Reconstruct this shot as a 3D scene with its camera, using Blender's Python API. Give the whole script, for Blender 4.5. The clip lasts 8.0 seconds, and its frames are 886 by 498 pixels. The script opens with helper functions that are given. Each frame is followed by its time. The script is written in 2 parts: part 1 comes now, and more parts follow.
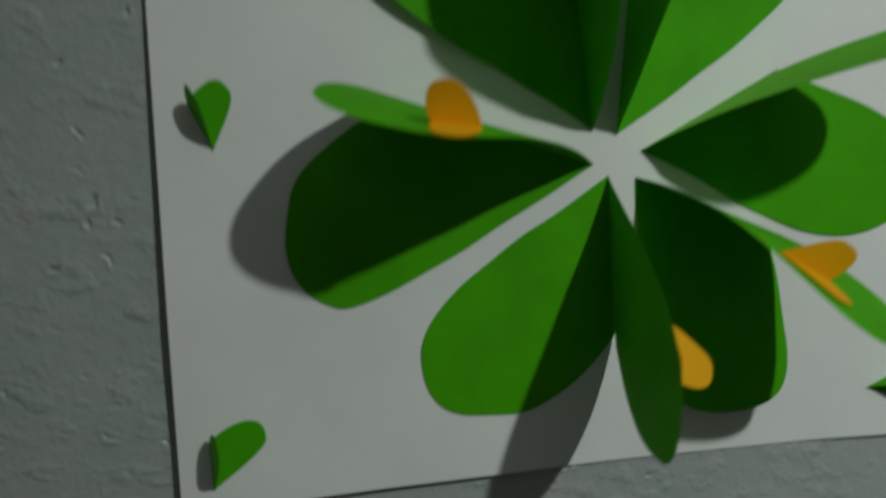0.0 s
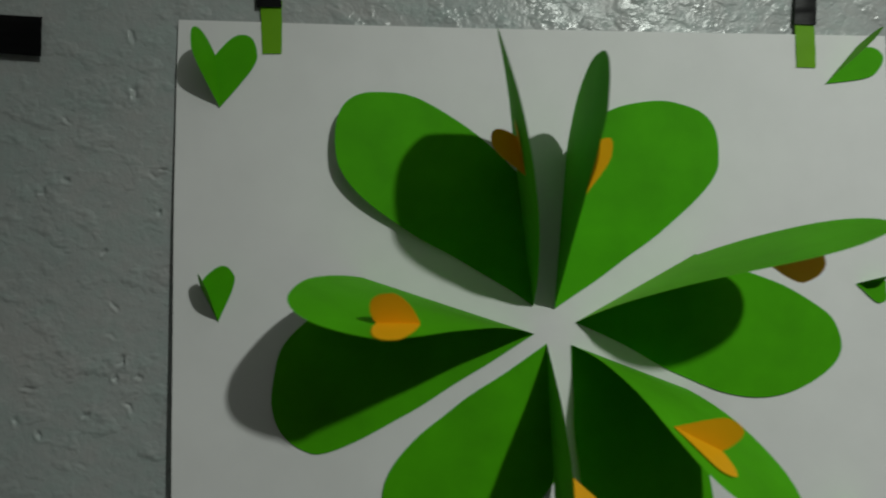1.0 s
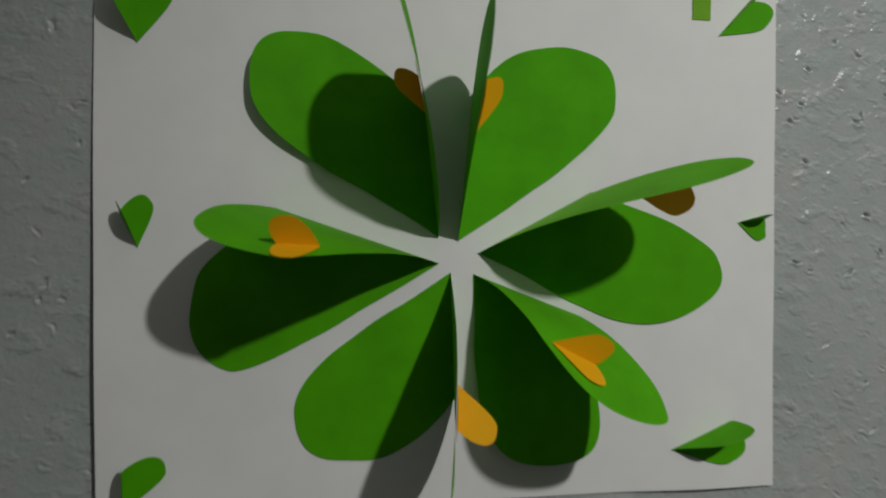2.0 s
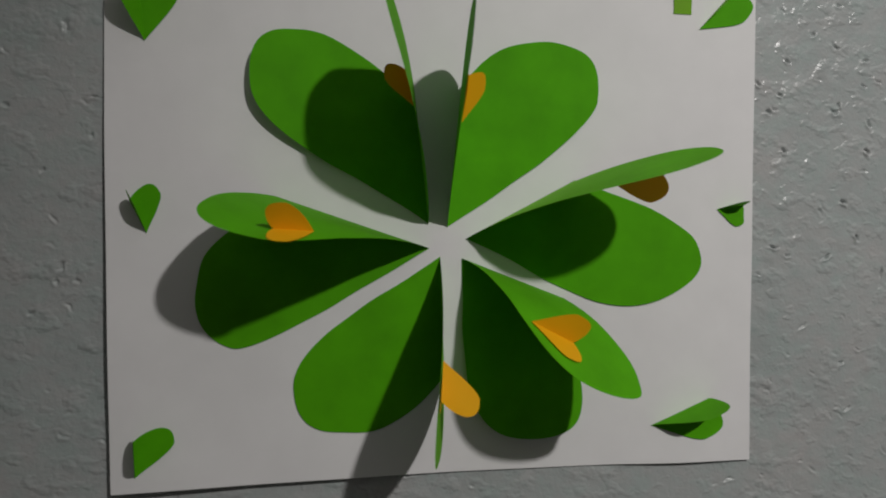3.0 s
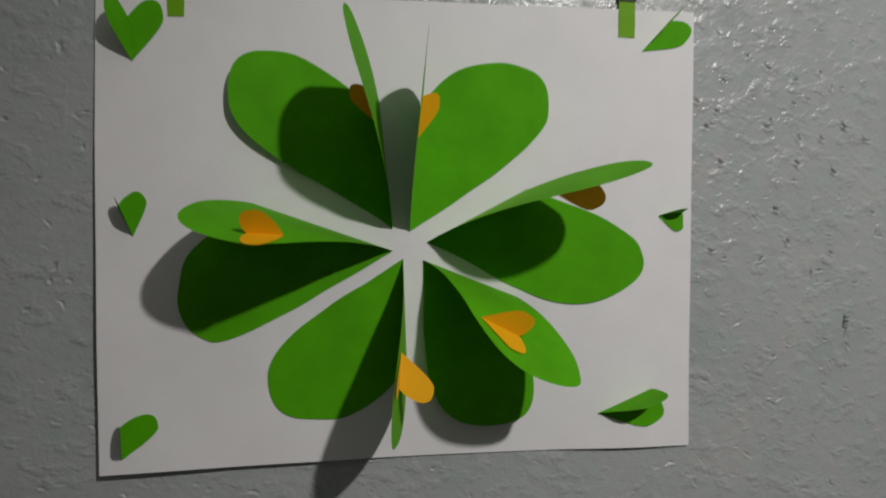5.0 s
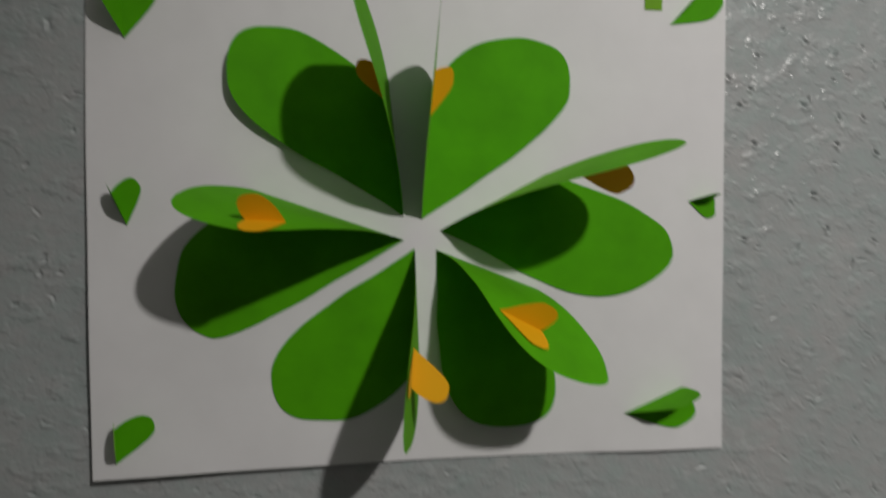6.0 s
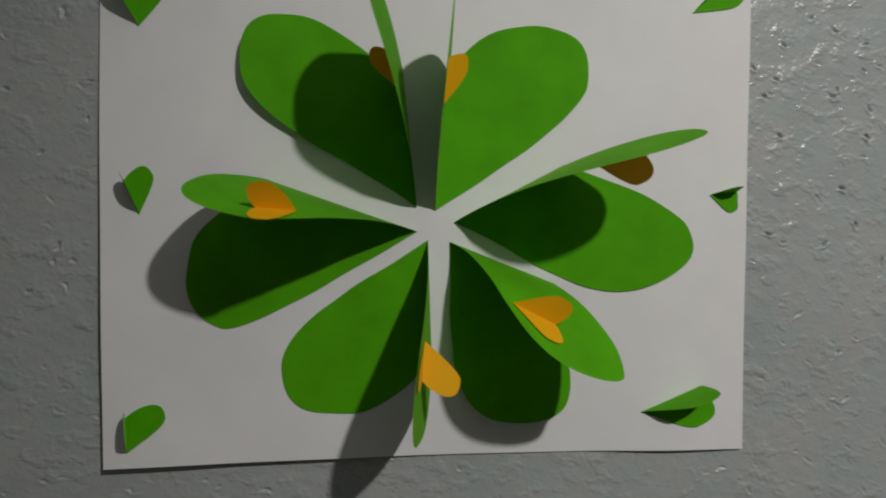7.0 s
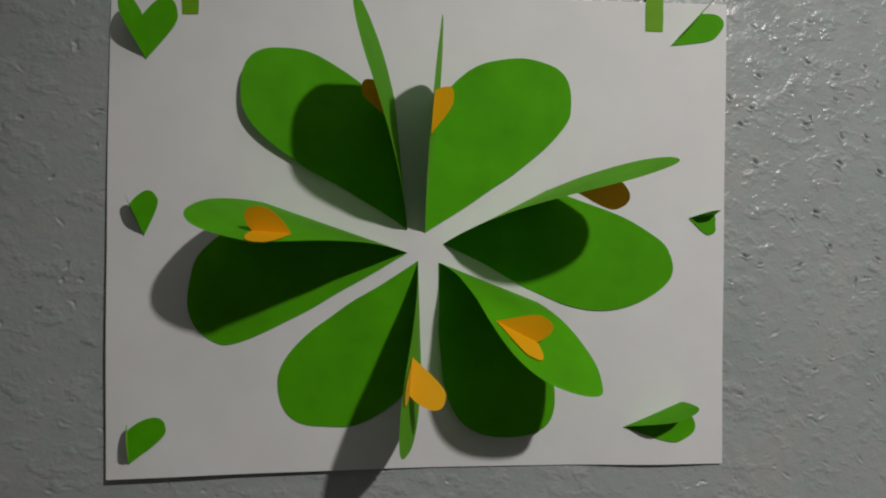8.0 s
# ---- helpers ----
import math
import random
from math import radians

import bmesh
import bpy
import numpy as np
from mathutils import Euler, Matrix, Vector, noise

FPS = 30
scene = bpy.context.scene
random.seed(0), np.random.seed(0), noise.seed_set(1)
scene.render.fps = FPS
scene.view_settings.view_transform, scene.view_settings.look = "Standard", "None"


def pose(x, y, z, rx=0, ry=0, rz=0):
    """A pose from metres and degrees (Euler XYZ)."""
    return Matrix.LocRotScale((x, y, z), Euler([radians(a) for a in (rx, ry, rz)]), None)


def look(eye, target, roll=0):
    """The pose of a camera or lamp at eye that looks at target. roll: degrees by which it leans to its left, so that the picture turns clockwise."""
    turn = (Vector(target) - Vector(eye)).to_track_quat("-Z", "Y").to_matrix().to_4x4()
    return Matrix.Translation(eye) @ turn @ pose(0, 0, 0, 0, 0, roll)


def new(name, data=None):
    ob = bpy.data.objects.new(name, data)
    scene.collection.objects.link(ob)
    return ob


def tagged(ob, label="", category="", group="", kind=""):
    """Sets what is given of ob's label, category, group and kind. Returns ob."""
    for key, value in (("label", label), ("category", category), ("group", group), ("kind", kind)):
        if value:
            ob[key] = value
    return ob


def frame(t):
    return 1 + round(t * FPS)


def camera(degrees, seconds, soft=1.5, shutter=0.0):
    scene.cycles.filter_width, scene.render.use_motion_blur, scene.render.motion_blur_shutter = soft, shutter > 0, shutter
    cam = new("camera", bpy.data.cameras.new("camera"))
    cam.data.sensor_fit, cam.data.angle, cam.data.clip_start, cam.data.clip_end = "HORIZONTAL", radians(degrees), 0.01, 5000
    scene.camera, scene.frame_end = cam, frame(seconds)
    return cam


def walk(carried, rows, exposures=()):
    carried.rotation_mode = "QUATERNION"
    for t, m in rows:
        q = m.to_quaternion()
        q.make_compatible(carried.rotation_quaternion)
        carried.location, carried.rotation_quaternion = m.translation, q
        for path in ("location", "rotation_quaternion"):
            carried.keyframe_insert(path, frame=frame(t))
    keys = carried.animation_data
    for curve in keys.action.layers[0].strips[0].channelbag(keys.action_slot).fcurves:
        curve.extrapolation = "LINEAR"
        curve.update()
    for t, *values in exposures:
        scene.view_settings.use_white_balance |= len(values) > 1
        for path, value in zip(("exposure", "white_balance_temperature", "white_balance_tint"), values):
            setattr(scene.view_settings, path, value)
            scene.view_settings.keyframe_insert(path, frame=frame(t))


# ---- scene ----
cam = camera(69.3, 8.0, soft=1.9, shutter=0.8)
# a small lens held very near: what stands closer than the sheet goes soft
cam.data.dof.use_dof, cam.data.dof.focus_distance, cam.data.dof.aperture_fstop = True, 0.285, 10.9
# seconds, x, y, z, yaw, pitch, roll
ROWS = [
    (0.0, -0.0936, -0.1940, 1.3816, -9.57, -4.45, -2.38),
    (0.1, -0.0901, -0.1983, 1.3858, -8.74, -3.86, -2.42),
    (0.2, -0.0865, -0.2026, 1.3901, -7.82, -2.49, -2.49),
    (0.3, -0.0830, -0.2068, 1.3944, -7.24, -1.47, -2.54),
    (0.4, -0.0798, -0.2111, 1.3983, -6.79, 0.34, -2.54),
    (0.5, -0.0772, -0.2154, 1.4016, -6.20, 0.97, -2.47),
    (0.6, -0.0754, -0.2200, 1.4044, -6.06, 1.38, -2.28),
    (0.7, -0.0743, -0.2248, 1.4069, -6.21, 2.60, -2.00),
    (0.8, -0.0735, -0.2296, 1.4089, -6.21, 2.85, -1.67),
    (0.9, -0.0725, -0.2339, 1.4103, -6.22, 2.97, -1.36),
    (1.0, -0.0709, -0.2375, 1.4109, -6.19, 2.93, -1.12),
    (1.1, -0.0685, -0.2394, 1.4106, -6.32, 2.69, -0.93),
    (1.2, -0.0655, -0.2403, 1.4092, -6.51, 2.33, -0.78),
    (1.3, -0.0623, -0.2424, 1.4074, -6.56, 2.25, -0.65),
    (1.4, -0.0593, -0.2446, 1.4055, -6.71, 1.55, -0.55),
    (1.5, -0.0568, -0.2464, 1.4039, -7.19, 0.92, -0.47),
    (1.6, -0.0546, -0.2483, 1.4027, -7.19, 0.59, -0.44),
    (1.7, -0.0525, -0.2501, 1.4015, -7.67, 0.47, -0.46),
    (1.8, -0.0508, -0.2521, 1.4004, -8.00, 0.60, -0.49),
    (1.9, -0.0495, -0.2545, 1.3995, -8.17, 0.13, -0.51),
    (2.0, -0.0489, -0.2574, 1.3988, -8.71, -0.51, -0.46),
    (2.1, -0.0492, -0.2611, 1.3985, -8.53, -0.60, -0.35),
    (2.2, -0.0496, -0.2648, 1.3982, -8.39, -0.61, -0.23),
    (3.3, -0.0398, -0.2830, 1.3975, -7.08, -1.74, -0.56),
    (3.4, -0.0405, -0.2888, 1.3999, -6.78, -1.90, -0.35),
    (3.5, -0.0411, -0.2945, 1.4023, -6.82, -2.39, -0.16),
    (3.6, -0.0410, -0.2989, 1.4045, -7.20, -2.11, -0.06),
    (3.7, -0.0404, -0.3022, 1.4067, -7.36, -1.29, -0.03),
    (3.8, -0.0395, -0.3049, 1.4085, -7.34, -0.16, -0.04),
    (3.9, -0.0385, -0.3072, 1.4099, -7.18, -0.19, -0.08),
    (4.0, -0.0377, -0.3095, 1.4107, -6.93, -0.30, -0.10),
    (4.1, -0.0372, -0.3090, 1.4109, -7.04, -0.22, -0.12),
    (4.2, -0.0370, -0.3113, 1.4106, -7.26, -0.42, -0.16),
    (4.3, -0.0366, -0.3150, 1.4098, -7.08, -0.27, -0.20),
    (4.4, -0.0360, -0.3177, 1.4086, -7.10, 0.11, -0.25),
    (4.5, -0.0347, -0.3184, 1.4071, -7.72, 0.36, -0.28),
    (4.6, -0.0328, -0.3152, 1.4053, -7.83, -0.16, -0.30),
    (4.7, -0.0308, -0.3113, 1.4033, -8.09, -0.58, -0.33),
    (5.8, -0.0307, -0.2845, 1.3934, -7.85, -2.13, -0.78),
    (5.9, -0.0300, -0.2830, 1.3934, -7.57, -2.12, -0.77),
    (6.0, -0.0295, -0.2816, 1.3935, -7.20, -1.43, -0.72),
    (6.1, -0.0293, -0.2804, 1.3936, -6.39, -0.32, -0.52),
    (6.2, -0.0295, -0.2794, 1.3939, -5.95, 0.03, -0.17),
    (6.3, -0.0299, -0.2785, 1.3941, -5.81, 0.57, 0.21),
    (6.4, -0.0301, -0.2778, 1.3943, -5.75, 0.98, 0.53),
    (6.5, -0.0300, -0.2773, 1.3941, -5.60, 0.42, 0.69),
    (6.6, -0.0295, -0.2756, 1.3936, -5.61, -0.47, 0.65),
    (6.7, -0.0289, -0.2738, 1.3927, -5.51, -1.12, 0.46),
    (6.8, -0.0280, -0.2740, 1.3917, -5.36, -1.36, 0.21),
    (6.9, -0.0271, -0.2756, 1.3908, -5.33, -1.48, -0.04),
    (7.0, -0.0262, -0.2772, 1.3903, -5.42, -1.50, -0.20),
    (7.1, -0.0252, -0.2780, 1.3901, -5.72, -1.45, -0.29),
    (7.2, -0.0240, -0.2795, 1.3902, -5.84, -1.46, -0.33),
    (7.3, -0.0228, -0.2818, 1.3905, -5.73, -1.45, -0.35),
    (7.4, -0.0217, -0.2850, 1.3908, -5.51, -1.21, -0.35),
    (7.5, -0.0210, -0.2884, 1.3910, -5.31, -0.65, -0.33),
    (7.6, -0.0206, -0.2872, 1.3913, -5.11, -0.04, -0.30),
    (7.7, -0.0205, -0.2854, 1.3915, -5.10, 0.29, -0.25),
    (7.8, -0.0205, -0.2868, 1.3917, -5.12, 0.46, -0.18),
    (7.9, -0.0206, -0.2898, 1.3920, -5.09, 0.22, -0.11),
    (8.0, -0.0206, -0.2912, 1.3922, -5.02, 0.02, -0.05),
]
walk(cam, [(t, pose(x, y, z, 90 + pitch, 0, yaw) @ pose(0, 0, 0, 0, 0, roll)) for t, x, y, z, yaw, pitch, roll in ROWS],
     exposures=[(0.0, -0.26, 6300, -8), (1.0, -0.24, 6410, -6), (2.0, -0.21, 6540, 3), (3.5, -0.09, 6580, 9), (4.5, 0.04, 6560, 9), (6.0, -0.14, 6620, 8), (8.0, -0.12, 6620, 7)])

# ---- light: dim room, one unseen lamp up and right of the sheet, plus fill ----
world = bpy.data.worlds.new("world")
scene.world = world
world.use_nodes = True
world.node_tree.nodes["Background"].inputs[0].default_value = (0.8, 0.9, 1.0, 1)
world.node_tree.nodes["Background"].inputs[1].default_value = 0.0
# Sits where the shadows point; its narrow cone is added for the brightness falloff.
spot_lamp_data = bpy.data.lights.new("unseen_spot", "SPOT")
spot_lamp_data.energy, spot_lamp_data.shadow_soft_size, spot_lamp_data.color = 23.0, 0.022, (1.0, 0.965, 0.95)
spot_lamp_data.spot_size, spot_lamp_data.spot_blend = radians(54), 1.0
spot_lamp = new("unseen_spot", spot_lamp_data)
spot_lamp.matrix_world = look((0.449, -0.927, 2.022), (0.26, 0.0, 1.365))
fill_data = bpy.data.lights.new("fill_light", "POINT")        # added fill at the same place, lifts the shadows by room bounce
fill_data.energy, fill_data.shadow_soft_size, fill_data.color = 8.5, 0.022, (1.0, 0.965, 0.95)
fill_lamp = new("fill_light", fill_data)
fill_lamp.location = (0.449, -0.927, 2.022)


# ---- materials ----
def material(name, color, rough=0.7, spec=0.5):
    m = bpy.data.materials.new(name)
    m.use_nodes = True
    b = m.node_tree.nodes["Principled BSDF"]
    b.inputs["Base Color"].default_value = (*color, 1)
    b.inputs["Roughness"].default_value = rough
    b.inputs["Specular IOR Level"].default_value = spec
    return m, m.node_tree.nodes, m.node_tree.links, b


def coords(nodes, links, scale=(1, 1, 1), turn=(0, 0, 0)):
    tc, mp = nodes.new("ShaderNodeTexCoord"), nodes.new("ShaderNodeMapping")
    mp.inputs["Scale"].default_value = scale
    mp.inputs["Rotation"].default_value = turn
    links.new(tc.outputs["Object"], mp.inputs["Vector"])
    return mp.outputs["Vector"]


def noise_tex(nodes, links, vector, scale, detail=3.0, rough=0.5):
    n = nodes.new("ShaderNodeTexNoise")
    n.inputs["Scale"].default_value = scale
    n.inputs["Detail"].default_value = detail
    n.inputs["Roughness"].default_value = rough
    links.new(vector, n.inputs["Vector"])
    return n.outputs["Fac"]


def ramp(nodes, links, fac, stops):
    r = nodes.new("ShaderNodeValToRGB")
    while len(r.color_ramp.elements) < len(stops):
        r.color_ramp.elements.new(0.5)
    for e, (p, c) in zip(r.color_ramp.elements, stops):
        e.position, e.color = p, (*c, 1)
    links.new(fac, r.inputs["Fac"])
    return r.outputs["Color"]


def bump(nodes, links, b, height, strength, distance, prior=None):
    n = nodes.new("ShaderNodeBump")
    n.inputs["Strength"].default_value = strength
    n.inputs["Distance"].default_value = distance
    links.new(height, n.inputs["Height"])
    if prior is not None:
        links.new(prior, n.inputs["Normal"])
    links.new(n.outputs["Normal"], b.inputs["Normal"])
    return n.outputs["Normal"]


def shade(c, k):
    return tuple(min(1.0, v * k) for v in c)


def paper_material(name, color, spread, rough, spec, through_light=0.0, fuzz=0.0):
    """Dyed or white craft paper: faint cloudy tint, fine fibres, a few soft handling dents."""
    m, nodes, links, b = material(name, color, rough, spec)
    b.inputs["Sheen Weight"].default_value, b.inputs["Sheen Roughness"].default_value = fuzz, 0.45
    b.inputs["Sheen Tint"].default_value = (*(min(1, c + d) for c, d in zip(color, (0.34, 0.30, 0.10))), 1)      # loose fibres are paler than the dyed sheet
    v = coords(nodes, links)
    cloud = noise_tex(nodes, links, v, 38, 4, 0.6)
    links.new(ramp(nodes, links, cloud, [(0.3, shade(color, 1 - spread)), (0.7, shade(color, 1 + spread))]), b.inputs["Base Color"])
    soft = bump(nodes, links, b, noise_tex(nodes, links, v, 55, 2), 0.25, 0.0015)
    fine = bump(nodes, links, b, noise_tex(nodes, links, v, 2600, 2), 0.10, 0.0002, soft)
    if through_light:
        tr, mix = nodes.new("ShaderNodeBsdfTranslucent"), nodes.new("ShaderNodeMixShader")
        tr.inputs["Color"].default_value = (*(c ** 1.4 for c in color), 1)      # light that passes through comes out deeper
        mix.inputs["Fac"].default_value = through_light
        links.new(fine, tr.inputs["Normal"])
        links.new(b.outputs["BSDF"], mix.inputs[1])
        links.new(tr.outputs["BSDF"], mix.inputs[2])
        links.new(mix.outputs["Shader"], nodes["Material Output"].inputs["Surface"])
    return m


WHITE_PAPER = paper_material("white_paper", (0.812, 0.804, 0.812), 0.025, 0.75, 0.3)
GREEN_PAPER = paper_material("green_paper", (0.088, 0.405, 0.002), 0.15, 0.72, 0.15, 0.08, 0.30)
ORANGE_PAPER = paper_material("orange_paper", (1.0, 0.49, 0.005), 0.02, 0.66, 0.2, 0.15, 0.40)
STRIP_PAPER = paper_material("strip_paper", (0.165, 0.40, 0.004), 0.08, 0.65, 0.25, 0.05)


def wall_paint():
    """Grey-green gloss paint over uneven plaster, with brush drag and small grit."""
    m, nodes, links, b = material("wall_paint", (0.36, 0.39, 0.385), 0.36, 0.37)
    v = coords(nodes, links)
    drag = coords(nodes, links, (1.0, 1.0, 1.3), (0, radians(-28), 0))
    patch = noise_tex(nodes, links, v, 22, 5, 0.6)
    base = ramp(nodes, links, patch, [(0.28, (0.365, 0.400, 0.397)), (0.5, (0.402, 0.430, 0.428)), (0.75, (0.440, 0.442, 0.440))])
    tint = ramp(nodes, links, noise_tex(nodes, links, drag, 95, 4, 0.6), [(0.35, (0.94, 0.99, 0.975)), (0.5, (0.97, 0.97, 0.97)), (0.68, (1.0, 0.965, 0.965))])
    mix = nodes.new("ShaderNodeMix")
    mix.data_type, mix.blend_type = "RGBA", "MULTIPLY"
    mix.inputs[0].default_value = 1.0
    links.new(base, mix.inputs[6])
    links.new(tint, mix.inputs[7])
    links.new(mix.outputs[2], b.inputs["Base Color"])
    links.new(ramp(nodes, links, noise_tex(nodes, links, v, 90, 3), [(0.3, (0.18,) * 3), (0.7, (0.40,) * 3)]), b.inputs["Roughness"])
    lumps = ramp(nodes, links, noise_tex(nodes, links, drag, 120, 2, 0.5), [(0.52, (0, 0, 0)), (0.78, (1, 1, 1))])
    zero = bump(nodes, links, b, lumps, 0.45, 0.0014)
    one = bump(nodes, links, b, noise_tex(nodes, links, drag, 210, 2, 0.5), 0.21, 0.0011, zero)
    two = bump(nodes, links, b, noise_tex(nodes, links, v, 520, 2, 0.55), 0.38, 0.0006, one)
    bump(nodes, links, b, noise_tex(nodes, links, v, 1700, 2), 0.12, 0.00012, two)
    return m


WALL_PAINT = wall_paint()


def plain_plaster(name, color, rough):
    m, nodes, links, b = material(name, color, rough, 0.3)
    v = coords(nodes, links)
    links.new(ramp(nodes, links, noise_tex(nodes, links, v, 3, 5), [(0.3, shade(color, 0.9)), (0.7, shade(color, 1.08))]), b.inputs["Base Color"])
    bump(nodes, links, b, noise_tex(nodes, links, v, 60, 4), 0.3, 0.003)
    return m


SIDE_PLASTER = plain_plaster("side_plaster", (0.69, 0.685, 0.67), 0.6)
CEILING_PAINT = plain_plaster("ceiling_paint", (0.82, 0.815, 0.80), 0.8)
FLOOR_CEMENT = plain_plaster("floor_cement", (0.42, 0.41, 0.395), 0.7)


def tape_material():
    m, nodes, links, b = material("black_tape", (0.003, 0.003, 0.0035), 0.36, 0.16)
    v = coords(nodes, links, (0.7, 1, 1.6))
    links.new(ramp(nodes, links, noise_tex(nodes, links, v, 110, 2), [(0.35, (0.30,) * 3), (0.7, (0.48,) * 3)]), b.inputs["Roughness"])
    bump(nodes, links, b, noise_tex(nodes, links, v, 95, 1), 0.5, 0.0016)
    return m


BLACK_TAPE = tape_material()


# ---- mesh helpers ----
def mesh_object(name, bm, mat, smooth=True):
    me = bpy.data.meshes.new(name)
    bm.normal_update()
    for f in bm.faces:
        f.smooth = smooth
    for e in bm.edges:
        e.smooth = len(e.link_faces) == 2 and e.calc_face_angle() < 0.9
    bm.to_mesh(me)
    bm.free()
    me.materials.append(mat)
    return new(name, me)


def part(name, bm, mat, parent, label="", smooth=True):
    ob = mesh_object(name, bm, mat, smooth)
    ob.parent = parent
    return tagged(ob, label)


def box_bm(x0, y0, z0, x1, y1, z1):
    bm = bmesh.new()
    bmesh.ops.create_cube(bm, size=1)
    for v in bm.verts:
        v.co = Vector(((x0 + x1) / 2 + v.co.x * (x1 - x0), (y0 + y1) / 2 + v.co.y * (y1 - y0), (z0 + z1) / 2 + v.co.z * (z1 - z0)))
    return bm


# ---- the room ----
WALL = 0.004                       # the painted face that carries the sheet
X0, X1, Y0, TOP = -1.9, 2.2, -3.0, 2.55


def value_noise(x, z, sx, sz, seed, turn=0.0):
    """Smooth lattice noise, -1 to 1, with cells of sx by sz metres, turned by some degrees."""
    c, s = math.cos(radians(turn)), math.sin(radians(turn))
    u, v = (c * x + s * z) / sx + 500, (c * z - s * x) / sz + 500
    table = np.random.RandomState(seed).uniform(-1, 1, (256, 256))
    iu, iv = np.floor(u).astype(int), np.floor(v).astype(int)
    fu, fv = u - iu, v - iv
    fu, fv = fu * fu * (3 - 2 * fu), fv * fv * (3 - 2 * fv)
    at = lambda a, b: table[(iu + a) % 256, (iv + b) % 256]
    return (at(0, 0) * (1 - fu) + at(1, 0) * fu) * (1 - fv) + (at(0, 1) * (1 - fu) + at(1, 1) * fu) * fv


# Pits in the plaster: x, z in millimetres, length, width, depth in tenths of a millimetre, slant in degrees.
PITS = [
    (227, 1454, 44, 16, 11, -38), (240, 1447, 52, 14, 7, -25), (214, 1447, 30, 14, 8, -35), (201, 1447, 36, 16, 6, -50),
    (221, 1430, 34, 14, 9, -40), (200, 1434, 30, 18, 9, -35), (188, 1410, 30, 18, 9, -10), (157, 1434, 26, 16, 9, -20),
    (183, 1453, 40, 22, 6, 0), (195, 1393, 28, 16, 8, -60), (179, 1384, 40, 14, 9, 20), (152, 1389, 40, 12, 8, -10),
    (228, 1349.6, 64, 13, 16, 87), (229.8, 1352.2, 24, 11, 10, -22), (234, 1371, 26, 14, 6, 0), (187, 1333, 24, 16, 6, 30),
]
PITS_MORE = [
    (208, 1376, 40, 11, 8, 84), (149, 1452, 28, 20, 7, -30), (159, 1476, 28, 15, 7, -45), (172, 1489, 22, 18, 6, 20),
    (-180, 1450, 26, 18, 6, -40), (-188, 1446, 22, 20, 6, -60), (-167, 1424, 20, 18, 5, 0), (-161, 1385, 36, 20, 7, 50),
    (-163, 1379, 22, 18, 5, -50), (-155, 1379, 24, 18, 5, -60), (-148, 1438, 22, 16, 5, 70), (-173, 1366, 22, 16, 5, -30),
    (-158, 1503, 46, 16, 5, -65), (-157, 1482, 40, 24, 5, -50), (244, 1408, 30, 14, 6, -20),
]


PITS_SMALL = [
    (159, 1385, 24, 12, 7, -10), (214, 1378, 40, 9, 5, -8), (220, 1387, 34, 11, 6, -25), (144, 1465, 30, 14, 7, -30), (155, 1460, 26, 14, 7, -40),
    (184, 1483, 30, 13, 6, -35), (198, 1465, 26, 12, 6, -45), (199, 1477, 28, 14, 6, -10), (213, 1481, 24, 12, 6, -60), (185, 1456, 22, 14, 7, 60),
]


def wall_relief(x, z):
    h = 0.0006 * value_noise(x, z, 0.055, 0.045, 11) + 0.00011 * value_noise(x, z, 0.021, 0.017, 12, 20)
    h += 0.00005 * value_noise(x, z, 0.0090, 0.0055, 13, -24) + 0.00005 * value_noise(x, z, 0.0048, 0.0034, 14, 12)
    h += 0.00003 * value_noise(x, z, 0.0030, 0.0022, 15)
    lumps = value_noise(x, z, 0.0072, 0.0046, 16, -30) * value_noise(x, z, 0.03, 0.03, 17)
    h += 0.0006 * np.clip(lumps - 0.15, 0, 1)
    return h


def scratches(count, seed):
    """Short shallow nicks strewn over the paint, mostly running down to the right."""
    rng = random.Random(seed)
    return [(320 - 580 * rng.random() ** 1.5, rng.uniform(1225, 1575), rng.uniform(18, 46), rng.uniform(10, 15), rng.uniform(1.5, 6.0) * rng.uniform(0.5, 1),
             rng.gauss(-32, 26)) for _ in range(count)]


def dig(h, xs, zs, pits, rim):
    """Press pits into the relief h, each with a low lip on its lower side."""
    for px, pz, long, wide, deep, slant in pits:
        i0, i1 = np.searchsorted(xs, (px / 1000 - 0.009, px / 1000 + 0.009))
        j0, j1 = np.searchsorted(zs, (pz / 1000 - 0.009, pz / 1000 + 0.009))
        dx, dz = np.meshgrid(xs[i0:i1] - px / 1000, zs[j0:j1] - pz / 1000)
        c, s = math.cos(radians(slant)), math.sin(radians(slant))
        u, v = (c * dx + s * dz) / (long * 0.52e-4), (c * dz - s * dx) / (wide * 0.48e-4)
        v = v + 0.5 * np.sin(u * 1.9 + px) + 0.3 * np.sin(u * 3.7 + pz)
        h[j0:j1, i0:i1] += deep * 2.4e-4 * (-np.exp(-(u * u + v * v) ** 1.4 * 1.2) + rim * np.exp(-(u * u * 0.6 + (v + 1.5) ** 2 * 1.2)))


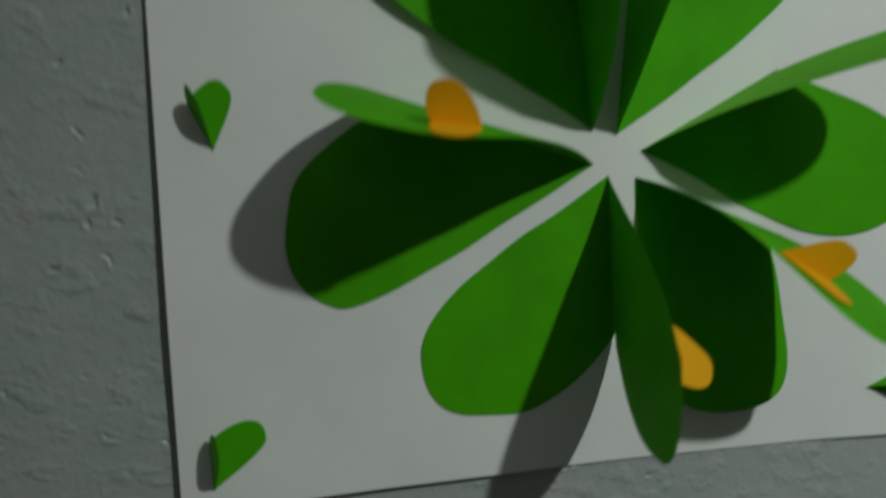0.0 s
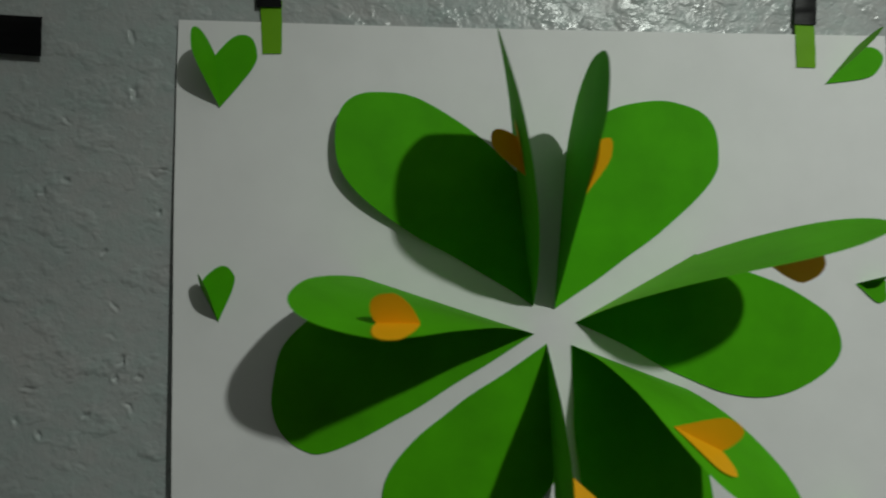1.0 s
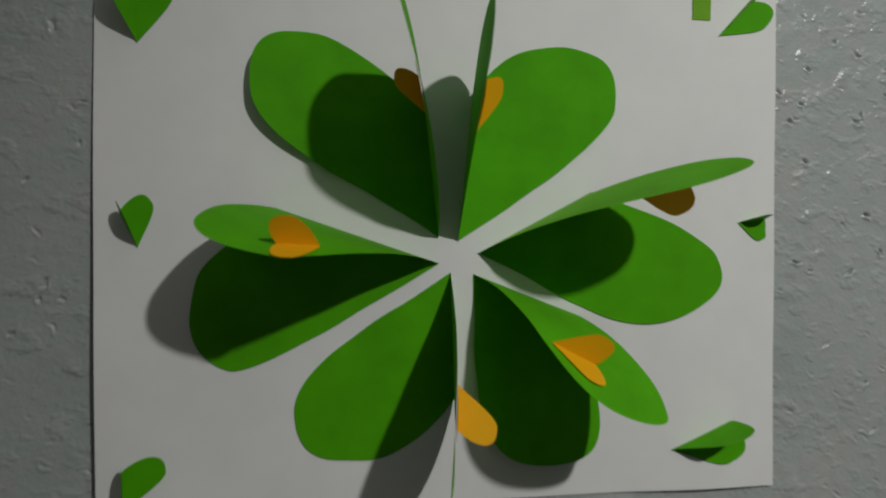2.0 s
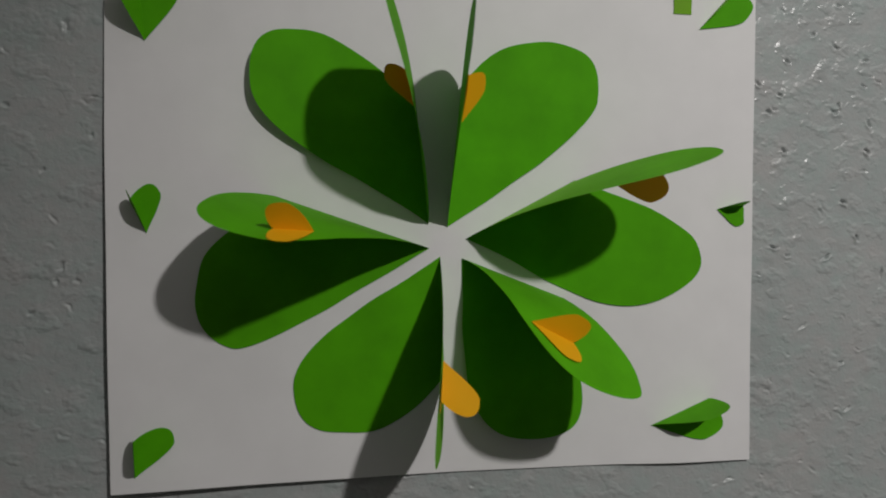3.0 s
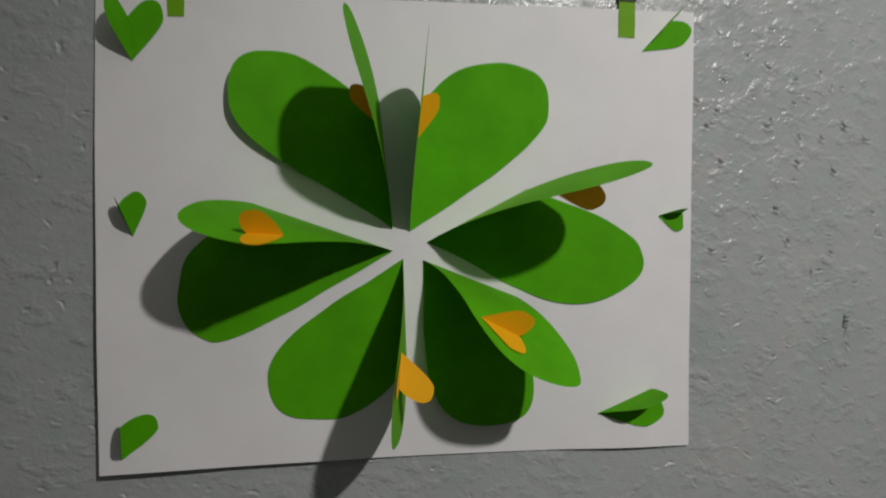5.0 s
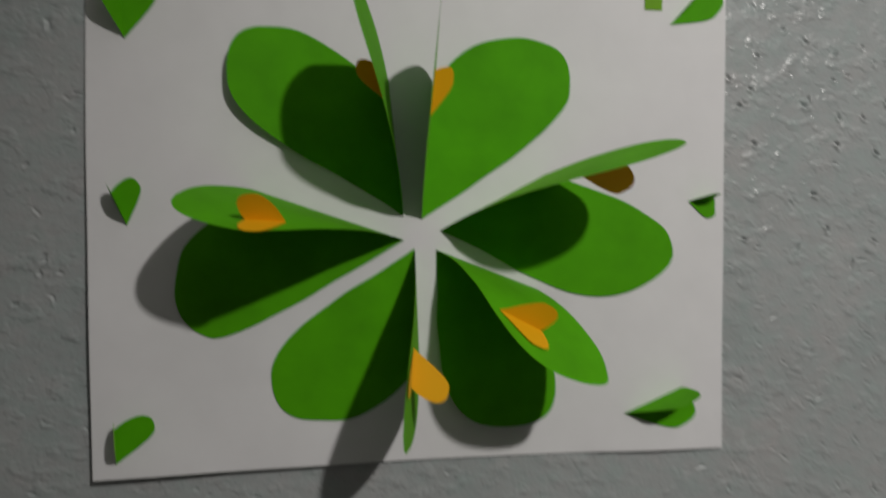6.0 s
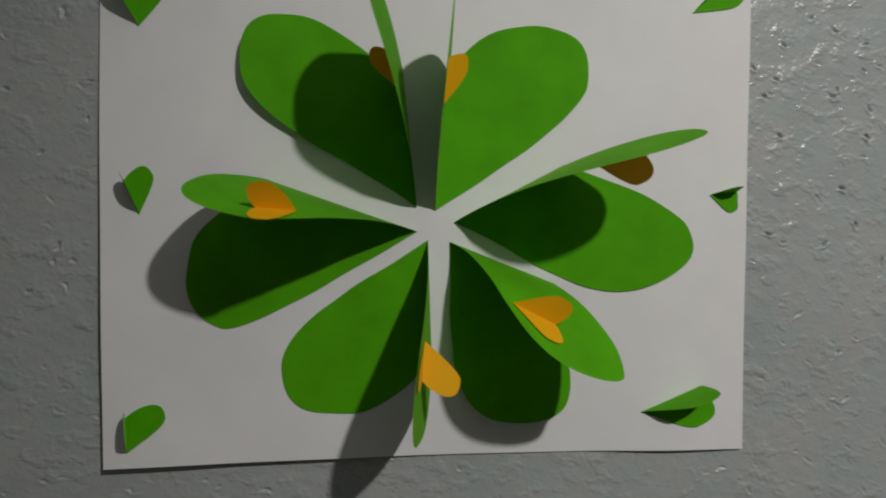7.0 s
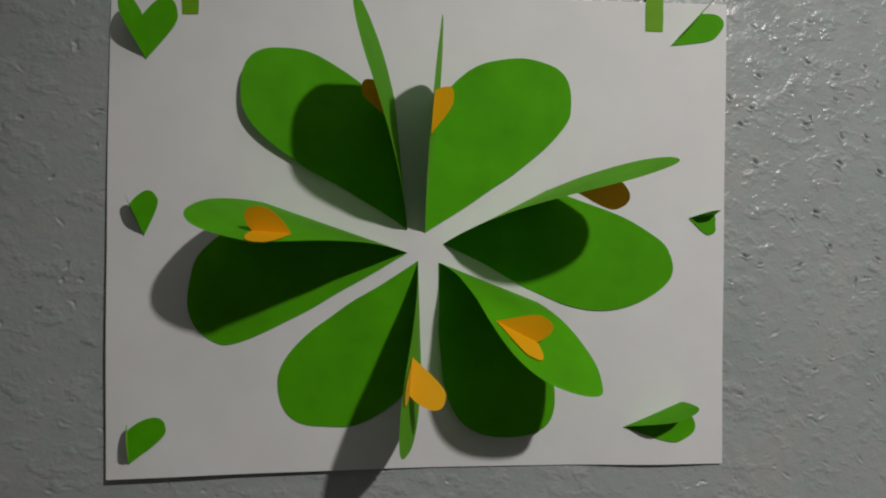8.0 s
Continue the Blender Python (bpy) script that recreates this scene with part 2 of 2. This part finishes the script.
def wall_with_relief():
    fine_x, fine_z = np.arange(-0.27, 0.3301, 0.0005), np.arange(1.215, 1.5851, 0.0005)
    xs = np.r_[X0, -1.0, -0.5, -0.33, fine_x, 0.40, 0.6, 1.1, X1]
    zs = np.r_[0.0, 0.5, 1.0, 1.16, fine_z, 1.64, 1.8, 2.1, TOP]
    gx, gz = np.meshgrid(xs, zs)
    edge = np.clip(np.minimum(np.minimum(gx + 0.27, 0.33 - gx), np.minimum(gz - 1.215, 1.585 - gz)) / 0.01, 0, 1)
    relief = wall_relief(gx, gz)
    dig(relief, xs, zs, PITS, 0.5)
    dig(relief, xs, zs, PITS_MORE, 0.35)
    dig(relief, xs, zs, PITS_SMALL, 0.4)
    dig(relief, xs, zs, scratches(430, 8), 0.5)
    gy = WALL - relief * edge
    sheet = (np.abs(gx) < 0.136) & (gz > 1.296) & (gz < 1.503)
    gy = np.where(sheet, np.maximum(gy, WALL), gy)      # pressed flat behind the sheet
    nx, nz = len(xs), len(zs)
    front = np.stack([gx, gy, gz], -1).reshape(-1, 3)
    back = [(X0, 0.14, 0.0), (X1, 0.14, 0.0), (X1, 0.14, TOP), (X0, 0.14, TOP)]
    a = (np.arange(nz - 1)[:, None] * nx + np.arange(nx - 1)).ravel()
    quads = np.stack([a, a + 1, a + nx + 1, a + nx], 1)
    n = len(front)
    rims = [[n, n + 1] + list(range(nx - 1, -1, -1)), [n + 2, n + 3] + list(range((nz - 1) * nx, nz * nx)),
            [n + 3, n] + list(range(0, nz * nx, nx)), [n + 1, n + 2] + list(range(nz * nx - 1, 0, -nx)), [n + 1, n, n + 3, n + 2]]
    me = bpy.data.meshes.new("wall_north")
    me.from_pydata(front.tolist() + back, [], quads.tolist() + rims)
    me.polygons.foreach_set("use_smooth", [True] * len(quads) + [False] * len(rims))
    me.materials.append(WALL_PAINT)
    me.update()
    return tagged(new("wall_north", me), "grey-green gloss-painted plaster wall with pits and brush marks", "wall", kind="structure")


wall_with_relief()
for name, dims, mat, label in (
    ("wall_west", (X0 - 0.12, Y0, 0, X0, 0.14, TOP), SIDE_PLASTER, "plain grey painted plaster side wall"),
    ("wall_east", (X1, Y0, 0, X1 + 0.12, 0.14, TOP), SIDE_PLASTER, "plain grey painted plaster side wall"),
    ("wall_south", (X0 - 0.12, Y0 - 0.12, 0, X1 + 0.12, Y0, TOP), SIDE_PLASTER, "plain grey painted plaster rear wall"),
    ("floor", (X0 - 0.12, Y0 - 0.12, -0.1, X1 + 0.12, 0.14, 0), FLOOR_CEMENT, "plain dull grey cement floor"),
    ("ceiling", (X0 - 0.12, Y0 - 0.12, TOP, X1 + 0.12, 0.14, TOP + 0.1), CEILING_PAINT, "plain off-white painted ceiling"),
):
    tagged(mesh_object(name, box_bm(*dims), mat, False), label, name.split("_")[0], kind="structure")


# ---- the collage: a white sheet with folded paper hearts ----
Z0, Z1 = 1.2910, 1.5080


def sheet_y(x, z):
    """How the sheet hangs off the wall: held at the top, curling away at its lower left corner."""
    r, s = min(max((x + 0.14) / 0.28, 0), 1), min(max((z - Z0) / (Z1 - Z0), 0), 1)
    curl, lip = max(0.0, 1 - r / 0.62), max(0.0, 1 - abs(r - 0.86) / 0.14)
    gap = 0.0009 + (1 - s) * (0.0040 * curl ** 1.3 + 0.0004) + 0.0010 * (1 - s) ** 6 * lip * lip * (3 - 2 * lip) + 0.0016 * math.sin(math.pi * s) * math.sin(math.pi * r)
    gap += 0.0050 * s * (1 - s) * curl ** 3
    wave = 0.00022 * math.sin(r * 23 + s * 7) * (1 - s) + 0.00015 * math.sin(r * 9 - s * 17)
    return WALL - gap - wave


def thicken(bm, thick):
    bmesh.ops.remove_doubles(bm, verts=bm.verts[:], dist=1e-6)
    bmesh.ops.recalc_face_normals(bm, faces=bm.faces[:])
    bmesh.ops.solidify(bm, geom=bm.faces[:], thickness=thick)


def grid_faces(bm, rows):
    for a, b in zip(rows, rows[1:]):
        for i in range(len(a) - 1):
            bm.faces.new((a[i], a[i + 1], b[i + 1], b[i]))


def sheet_bm():
    bm, rows = bmesh.new(), []
    for j in range(73):
        s, row = j / 72, []
        for i in range(89):
            r = i / 88
            left, right = -0.1420 + 0.0009 * s ** 6, 0.1392 + 0.0028 * s ** 1.5
            x = left + r * (right - left)
            low = 1.2922 - 0.0026 * r ** 2.2 + 0.0006 * math.sin(math.pi * r)
            high = 1.5092 - 0.0006 * math.sin(math.pi * r) + 0.0003 * r
            z = low + s * (high - low)
            row.append(bm.verts.new((x, sheet_y(x, z), z)))
        rows.append(row)
    grid_faces(bm, rows)
    thicken(bm, 0.00012)
    return bm


def bezier(a, b, c, d, n):
    t = np.linspace(0, 1, n)[:, None]
    a, b, c, d = (np.array(p, float) for p in (a, b, c, d))
    return (1 - t) ** 3 * a + 3 * t * (1 - t) ** 2 * b + 3 * t * t * (1 - t) * c + t ** 3 * d


def half_rows(cut, n=26, m=9):
    """Half a heart, spread flat: rows of (u along the fold, v away from it). cut: the opening angle at the tip and its handle,
    the widest place, two handles, the crown, two handles, the notch and its handle."""
    th, a, uw, vw, b, c, ut, vt, d, e, un, h = cut
    low = bezier((0, 0), (a * math.cos(th), a * math.sin(th)), (uw - b, vw), (uw, vw), 60)
    top = bezier((uw, vw), (uw + c, vw), (ut, vt + d), (ut, vt), 60)
    end = bezier((ut, vt), (ut, vt - e), (un + h * 0.7, h * 0.7), (un, 0), 60)
    far = np.concatenate([top, end[1:]])[::-1]
    rows = []
    for k in range(n):
        v = vw * math.sin(0.5 * math.pi * k / (n - 1))
        u0 = np.interp(v, np.maximum.accumulate(low[:, 1]), low[:, 0])
        u1 = np.interp(v, np.maximum.accumulate(far[:, 1]), far[:, 0])
        nick = 0.0045 * vw * math.sin(math.pi * min(1, 1.6 * k / (n - 1)))      # scissors never cut quite true
        u0 += nick * math.sin(k * 0.9 + 311 * ut)
        u1 += nick * 1.4 * math.sin(k * 0.75 + 507 * un)
        rows.append([(float(u0 + (u1 - u0) * i / (m - 1)), float(v)) for i in range(m)])
    return rows


def bend(v, angle, curl):
    """How far paper that leaves its fold at an angle, and curls by so much a metre, reaches sideways and up at a distance v."""
    k = curl if abs(curl) > 1e-6 else 1e-6
    return (math.sin(angle + k * v) - math.sin(angle)) / k, (math.cos(angle) - math.cos(angle + k * v)) / k


class Leaf:
    """A big green heart: one half glued down, the other standing off the sheet."""

    def __init__(self, tip, turn, lift, glued_side, cut, cut_up, glued, up):
        self.tip, self.side, self.cut, self.cut_up, self.glued, self.up = Vector((tip[0], 0, tip[1])), glued_side, cut, cut_up, glued, up
        self.f = Vector((math.cos(turn) * math.cos(lift), -math.sin(lift), math.sin(turn) * math.cos(lift)))
        self.s = Vector((-math.sin(turn), 0, math.cos(turn)))
        self.n = self.f.cross(self.s)
        if self.n.y > 0:
            self.n.negate()

    def flat(self, u, v):
        p = self.tip + u * self.f + self.side * bend(v, *self.glued)[0] * self.s + bend(v, *self.glued)[1] * self.n
        y = sheet_y(p.x, p.z)
        p.y = min(p.y + y, y - 0.0006)
        return p

    def stand(self, u, v):
        angle, curl, twist = self.up
        side, high = bend(v, angle + twist * (u - 0.05) / 0.05, curl)
        p = self.tip + u * self.f - self.side * side * self.s + high * self.n
        y = sheet_y(p.x, p.z)
        p.y = min(p.y + y, y - 0.0006)
        return p

    def frame_at(self, u, v, inner):
        o = self.stand(u, v)
        du = (self.stand(u + 1e-4, v) - o).normalized()
        dv = self.stand(u, v + 1e-4) - o
        dv = (dv - du * dv.dot(du)).normalized()
        n = du.cross(dv)
        if n.dot(self.side * self.s) < 0:
            n.negate()
        return o, du, dv, n * inner

    def mesh(self):
        bm = bmesh.new()
        for rows, place in ((half_rows(self.cut), self.flat), (half_rows(self.cut_up), self.stand)):
            grid_faces(bm, [[bm.verts.new(place(u, v)) for u, v in row] for row in rows])
        bmesh.ops.remove_doubles(bm, verts=bm.verts[:], dist=1e-5)
        return bm


def scaled_cut(size, wide, notch, tip=0.85):
    cut = [tip, 0.3 * size, 0.60 * size, 0.60 * size * wide, 0.14 * size, 0.16 * size, 0.86 * size, 0.40 * size * wide,
           0.16 * size * wide, 0.18 * size * wide, 0.62 * size * notch, 0.05 * size]
    cut[0] = math.atan(math.tan(tip) * wide)
    return cut


def folded_heart_bm(o, f, s, n, cut, glued, up):
    """A small folded heart with its tip at o and its fold along f: the half towards s lies down, the other stands up."""
    bm = bmesh.new()
    for angle, sign in ((glued, 1), (up, -1)):
        rows = []
        for row in half_rows(cut, 16, 7):
            line = []
            for u, v in row:
                side, high = bend(v, angle, 0)
                p = o + u * f + sign * side * s + high * n
                y = sheet_y(p.x, p.z)
                p.y = min(p.y + y, y - 0.0006)
                line.append(bm.verts.new(p))
            rows.append(line)
        grid_faces(bm, rows)
    bmesh.ops.remove_doubles(bm, verts=bm.verts[:], dist=1e-5)
    return bm


def heart_on_leaf_bm(leaf, inner, hand, u0, v0, turn, cut, glued, up):
    """A small folded heart glued by one half to a standing half of a leaf, following its curl."""
    bm, c, s = bmesh.new(), math.cos(turn), math.sin(turn)
    for angle, sign in ((glued, 1), (up, -1)):
        rows = []
        for row in half_rows(cut, 16, 7):
            line = []
            for a, b in row:
                side, high = bend(b, angle, 0)
                side *= sign * hand
                o, du, dv, n = leaf.frame_at(u0 + c * a - s * side, v0 + s * a + c * side, inner)
                line.append(bm.verts.new(o + n * (0.0004 + high)))
            rows.append(line)
        grid_faces(bm, rows)
    bmesh.ops.remove_doubles(bm, verts=bm.verts[:], dist=1e-5)
    return bm


collage = tagged(new("paper_collage"), "white paper sheet with glued folded green and orange hearts", "paper collage")
collage.location = (0, 0, 0)
part("sheet", sheet_bm(), WHITE_PAPER, collage, "white paper sheet, lower corner curling off the wall")

LEAVES = {
    "a": Leaf((-0.0113, 1.4010), 1.664, -0.012, 1,
              (0.7926, 0.0298, 0.0636, 0.0675, 0.0223, 0.0147, 0.0863, 0.0507, 0.0125, 0.0266, 0.0514, 0.0044),
              (1.0172, 0.0263, 0.0663, 0.0640, 0.0133, 0.0148, 0.0894, 0.0463, 0.0124, 0.0145, 0.0589, 0.0049),
              (0.026, 2.092), (1.703, 0.482, 0.128)),
    "b": Leaf((-0.0031, 1.3998), 1.464, 0.039, -1,
              (0.9084, 0.0334, 0.0620, 0.0611, 0.0123, 0.0183, 0.0843, 0.0372, 0.0168, 0.0257, 0.0609, 0.0038),
              (0.9069, 0.0325, 0.0627, 0.0600, 0.0053, 0.0170, 0.0850, 0.0368, 0.0164, 0.0265, 0.0627, 0.0036),
              (0.004, 0.196), (1.441, 0.991, 0.005)),
    "c": Leaf((0.0049, 1.3945), 0.476, -0.005, -1,
              (0.8548, 0.0363, 0.0741, 0.0669, 0.0390, 0.0173, 0.0940, 0.0508, 0.0101, 0.0137, 0.0554, 0.0050),
              (0.9105, 0.0371, 0.0749, 0.0623, 0.0256, 0.0166, 0.0934, 0.0495, 0.0079, 0.0144, 0.0507, 0.0054),
              (0.014, 0.150), (1.594, 2.341, 0.135)),
    "d": Leaf((0.0031, 1.3861), -0.383, 0.015, -1,
              (1.1658, 0.0329, 0.0454, 0.0653, 0.0235, 0.0086, 0.0749, 0.0473, 0.0107, 0.0121, 0.0498, 0.0074),
              (1.0496, 0.0336, 0.0499, 0.0624, 0.0273, 0.0089, 0.0770, 0.0506, 0.0061, 0.0143, 0.0495, 0.0125),
              (0.058, 0.486), (1.767, 8.245, 0.161)),
    "e": Leaf((-0.0064, 1.3870), -1.543, -0.030, -1,
              (0.9879, 0.0269, 0.0527, 0.0642, 0.0206, 0.0196, 0.0736, 0.0351, 0.0169, 0.0183, 0.0519, 0.0058),
              (0.8977, 0.0299, 0.0554, 0.0631, 0.0210, 0.0185, 0.0750, 0.0325, 0.0172, 0.0192, 0.0503, 0.0057),
              (-0.035, 0.052), (1.706, 1.065, 0.074)),
    "f": Leaf((-0.0111, 1.3906), 2.804, -0.006, 1,
              (0.8602, 0.0309, 0.0648, 0.0655, 0.0105, 0.0163, 0.0870, 0.0365, 0.0154, 0.0150, 0.0649, 0.0052),
              (0.9457, 0.0291, 0.0590, 0.0592, 0.0125, 0.0157, 0.0866, 0.0384, 0.0168, 0.0140, 0.0680, 0.0051),
              (0.005, 0.205), (1.664, 5.131, 0.118)),
}
# The orange heart on each standing half: inner face or outer, which half is glued, place u and v, turn, size, width, notch, lying and standing angles.
ORANGE = {
    "a": (1, 1, 0.0452, 0.0300, -0.1511, 0.0208, 0.74, 1.1, 0.02, 1.8183),
    "b": (1, 1, 0.0393, 0.0393, 0.3503, 0.0216, 0.6649, 1.2618, 0.0064, 1.0210),
    "c": (1, -1, 0.0520, 0.0481, 0.1918, 0.0243, 1.1319, 1.1, 0.01, 2.1704),
    "d": (-1, 1, 0.0266, 0.0454, -0.0629, 0.0249, 0.7187, 1.2227, 0.0300, 1.3868),
    "e": (-1, 1, 0.0361, 0.0402, 0.3599, 0.0231, 1.0244, 1.05, 0.02, 1.42),
    "f": (-1, 1, 0.0455, 0.0434, 0.4615, 0.0213, 0.859, 1.1, 0.02, 1.8005),
}
for key, leaf in LEAVES.items():
    ob = part("heart_leaf", leaf.mesh(), GREEN_PAPER, collage, "folded green paper heart, one half standing up")
    inner, hand, u, v, turn, size, wide, notch, glued, up = ORANGE[key]
    bm = heart_on_leaf_bm(leaf, inner, hand, u, v, turn, scaled_cut(size, wide, notch, 1.05 if key == "f" else 0.85), glued, up)
    part("orange_heart", bm, ORANGE_PAPER, ob, "small folded orange paper heart")

# Small green hearts round the border: tip, turn of the fold, size, width, notch, lying and standing angles.
for x, z, turn, size, wide, notch, glued, up in (
    (-0.1262, 1.4762, 1.6521, 0.0313, 0.8013, 1.02, 0.03, 1.2246),
    (-0.1264, 1.3981, 2.0162, 0.0207, 0.9786, 1.1509, 0.0194, 1.90),
    (-0.1326, 1.2986, 1.6055, 0.0231, 1.1822, 1.0285, 0.0726, 1.9024),
    (0.1138, 1.4887, 0.8190, 0.0319, 0.6949, 1.0854, 0.03, 1.5089),
    (0.1224, 1.4069, 0.1079, 0.0149, 1.0094, 1.4105, 0.02, 1.3272),
    (0.0899, 1.3086, 0.3729, 0.0387, 0.7279, 1.2691, 0.05, 1.6630),
):
    f, s = Vector((math.cos(turn), 0, math.sin(turn))), Vector((math.sin(turn), 0, -math.cos(turn)))
    part("small_heart", folded_heart_bm(Vector((x, 0, z)), f, s, Vector((0, -1, 0)), scaled_cut(size, wide, notch), glued, up),
         GREEN_PAPER, collage, "small folded green paper heart")


def strip_bm(corners, lift, thick, n=10, wrinkle=0.0, seed=0):
    """A strip stuck to wall and sheet: corners low left, low right, high right, high left as (x, z)."""
    rng = random.Random(seed)
    bm, rows = bmesh.new(), []
    a, b, c, d = (Vector((p[0], 0, p[1])) for p in corners)
    for j in range(n + 1):
        s, row = j / n, []
        rise = wrinkle * rng.uniform(0.2, 1)
        for i in range(5):
            r = i / 4
            p = (a.lerp(b, r)).lerp(d.lerp(c, r), s)
            p.x += 0.00012 * rng.uniform(-1, 1) * (i in (0, 4))
            base = min(WALL - 0.0006, sheet_y(p.x, p.z)) if p.z < 1.5085 else WALL - 0.0006
            p.y = base - lift - rise * (0.4 + 0.6 * math.sin(math.pi * r))
            row.append(bm.verts.new(p))
        rows.append(row)
    grid_faces(bm, rows)
    thicken(bm, thick)
    return bm


for corners, seed in ((((-0.1110, 1.4968), (-0.1039, 1.4970), (-0.1038, 1.5174), (-0.1117, 1.5172)), 3),
                      (((0.1016, 1.4954), (0.1101, 1.4953), (0.1106, 1.5164), (0.1021, 1.5164)), 4)):
    part("paper_strip", strip_bm(corners, 0.0004, 0.00014, 8, 0.0002, seed), STRIP_PAPER, collage, "narrow green paper hanging strip")

for corners, seed, wrinkle, label in (
    (((-0.1131, 1.5145), (-0.1039, 1.5147), (-0.1044, 1.5437), (-0.1136, 1.5437)), 5, 0.0004, "black glossy tape holding a green paper strip to the wall"),
    (((0.1013, 1.5133), (0.1108, 1.5131), (0.1128, 1.5351), (0.1039, 1.5356)), 6, 0.0003, "wrinkled black glossy tape holding a green paper strip"),
    (((-0.2262, 1.4966), (-0.1880, 1.4941), (-0.1882, 1.5089), (-0.2262, 1.5103)), 7, 0.0002, "short black tape piece stuck alone on the wall"),
):
    tagged(mesh_object("tape_strip", strip_bm(corners, 0.0009, 0.00018, 9, wrinkle, seed), BLACK_TAPE), label, "tape", "black tape strips")
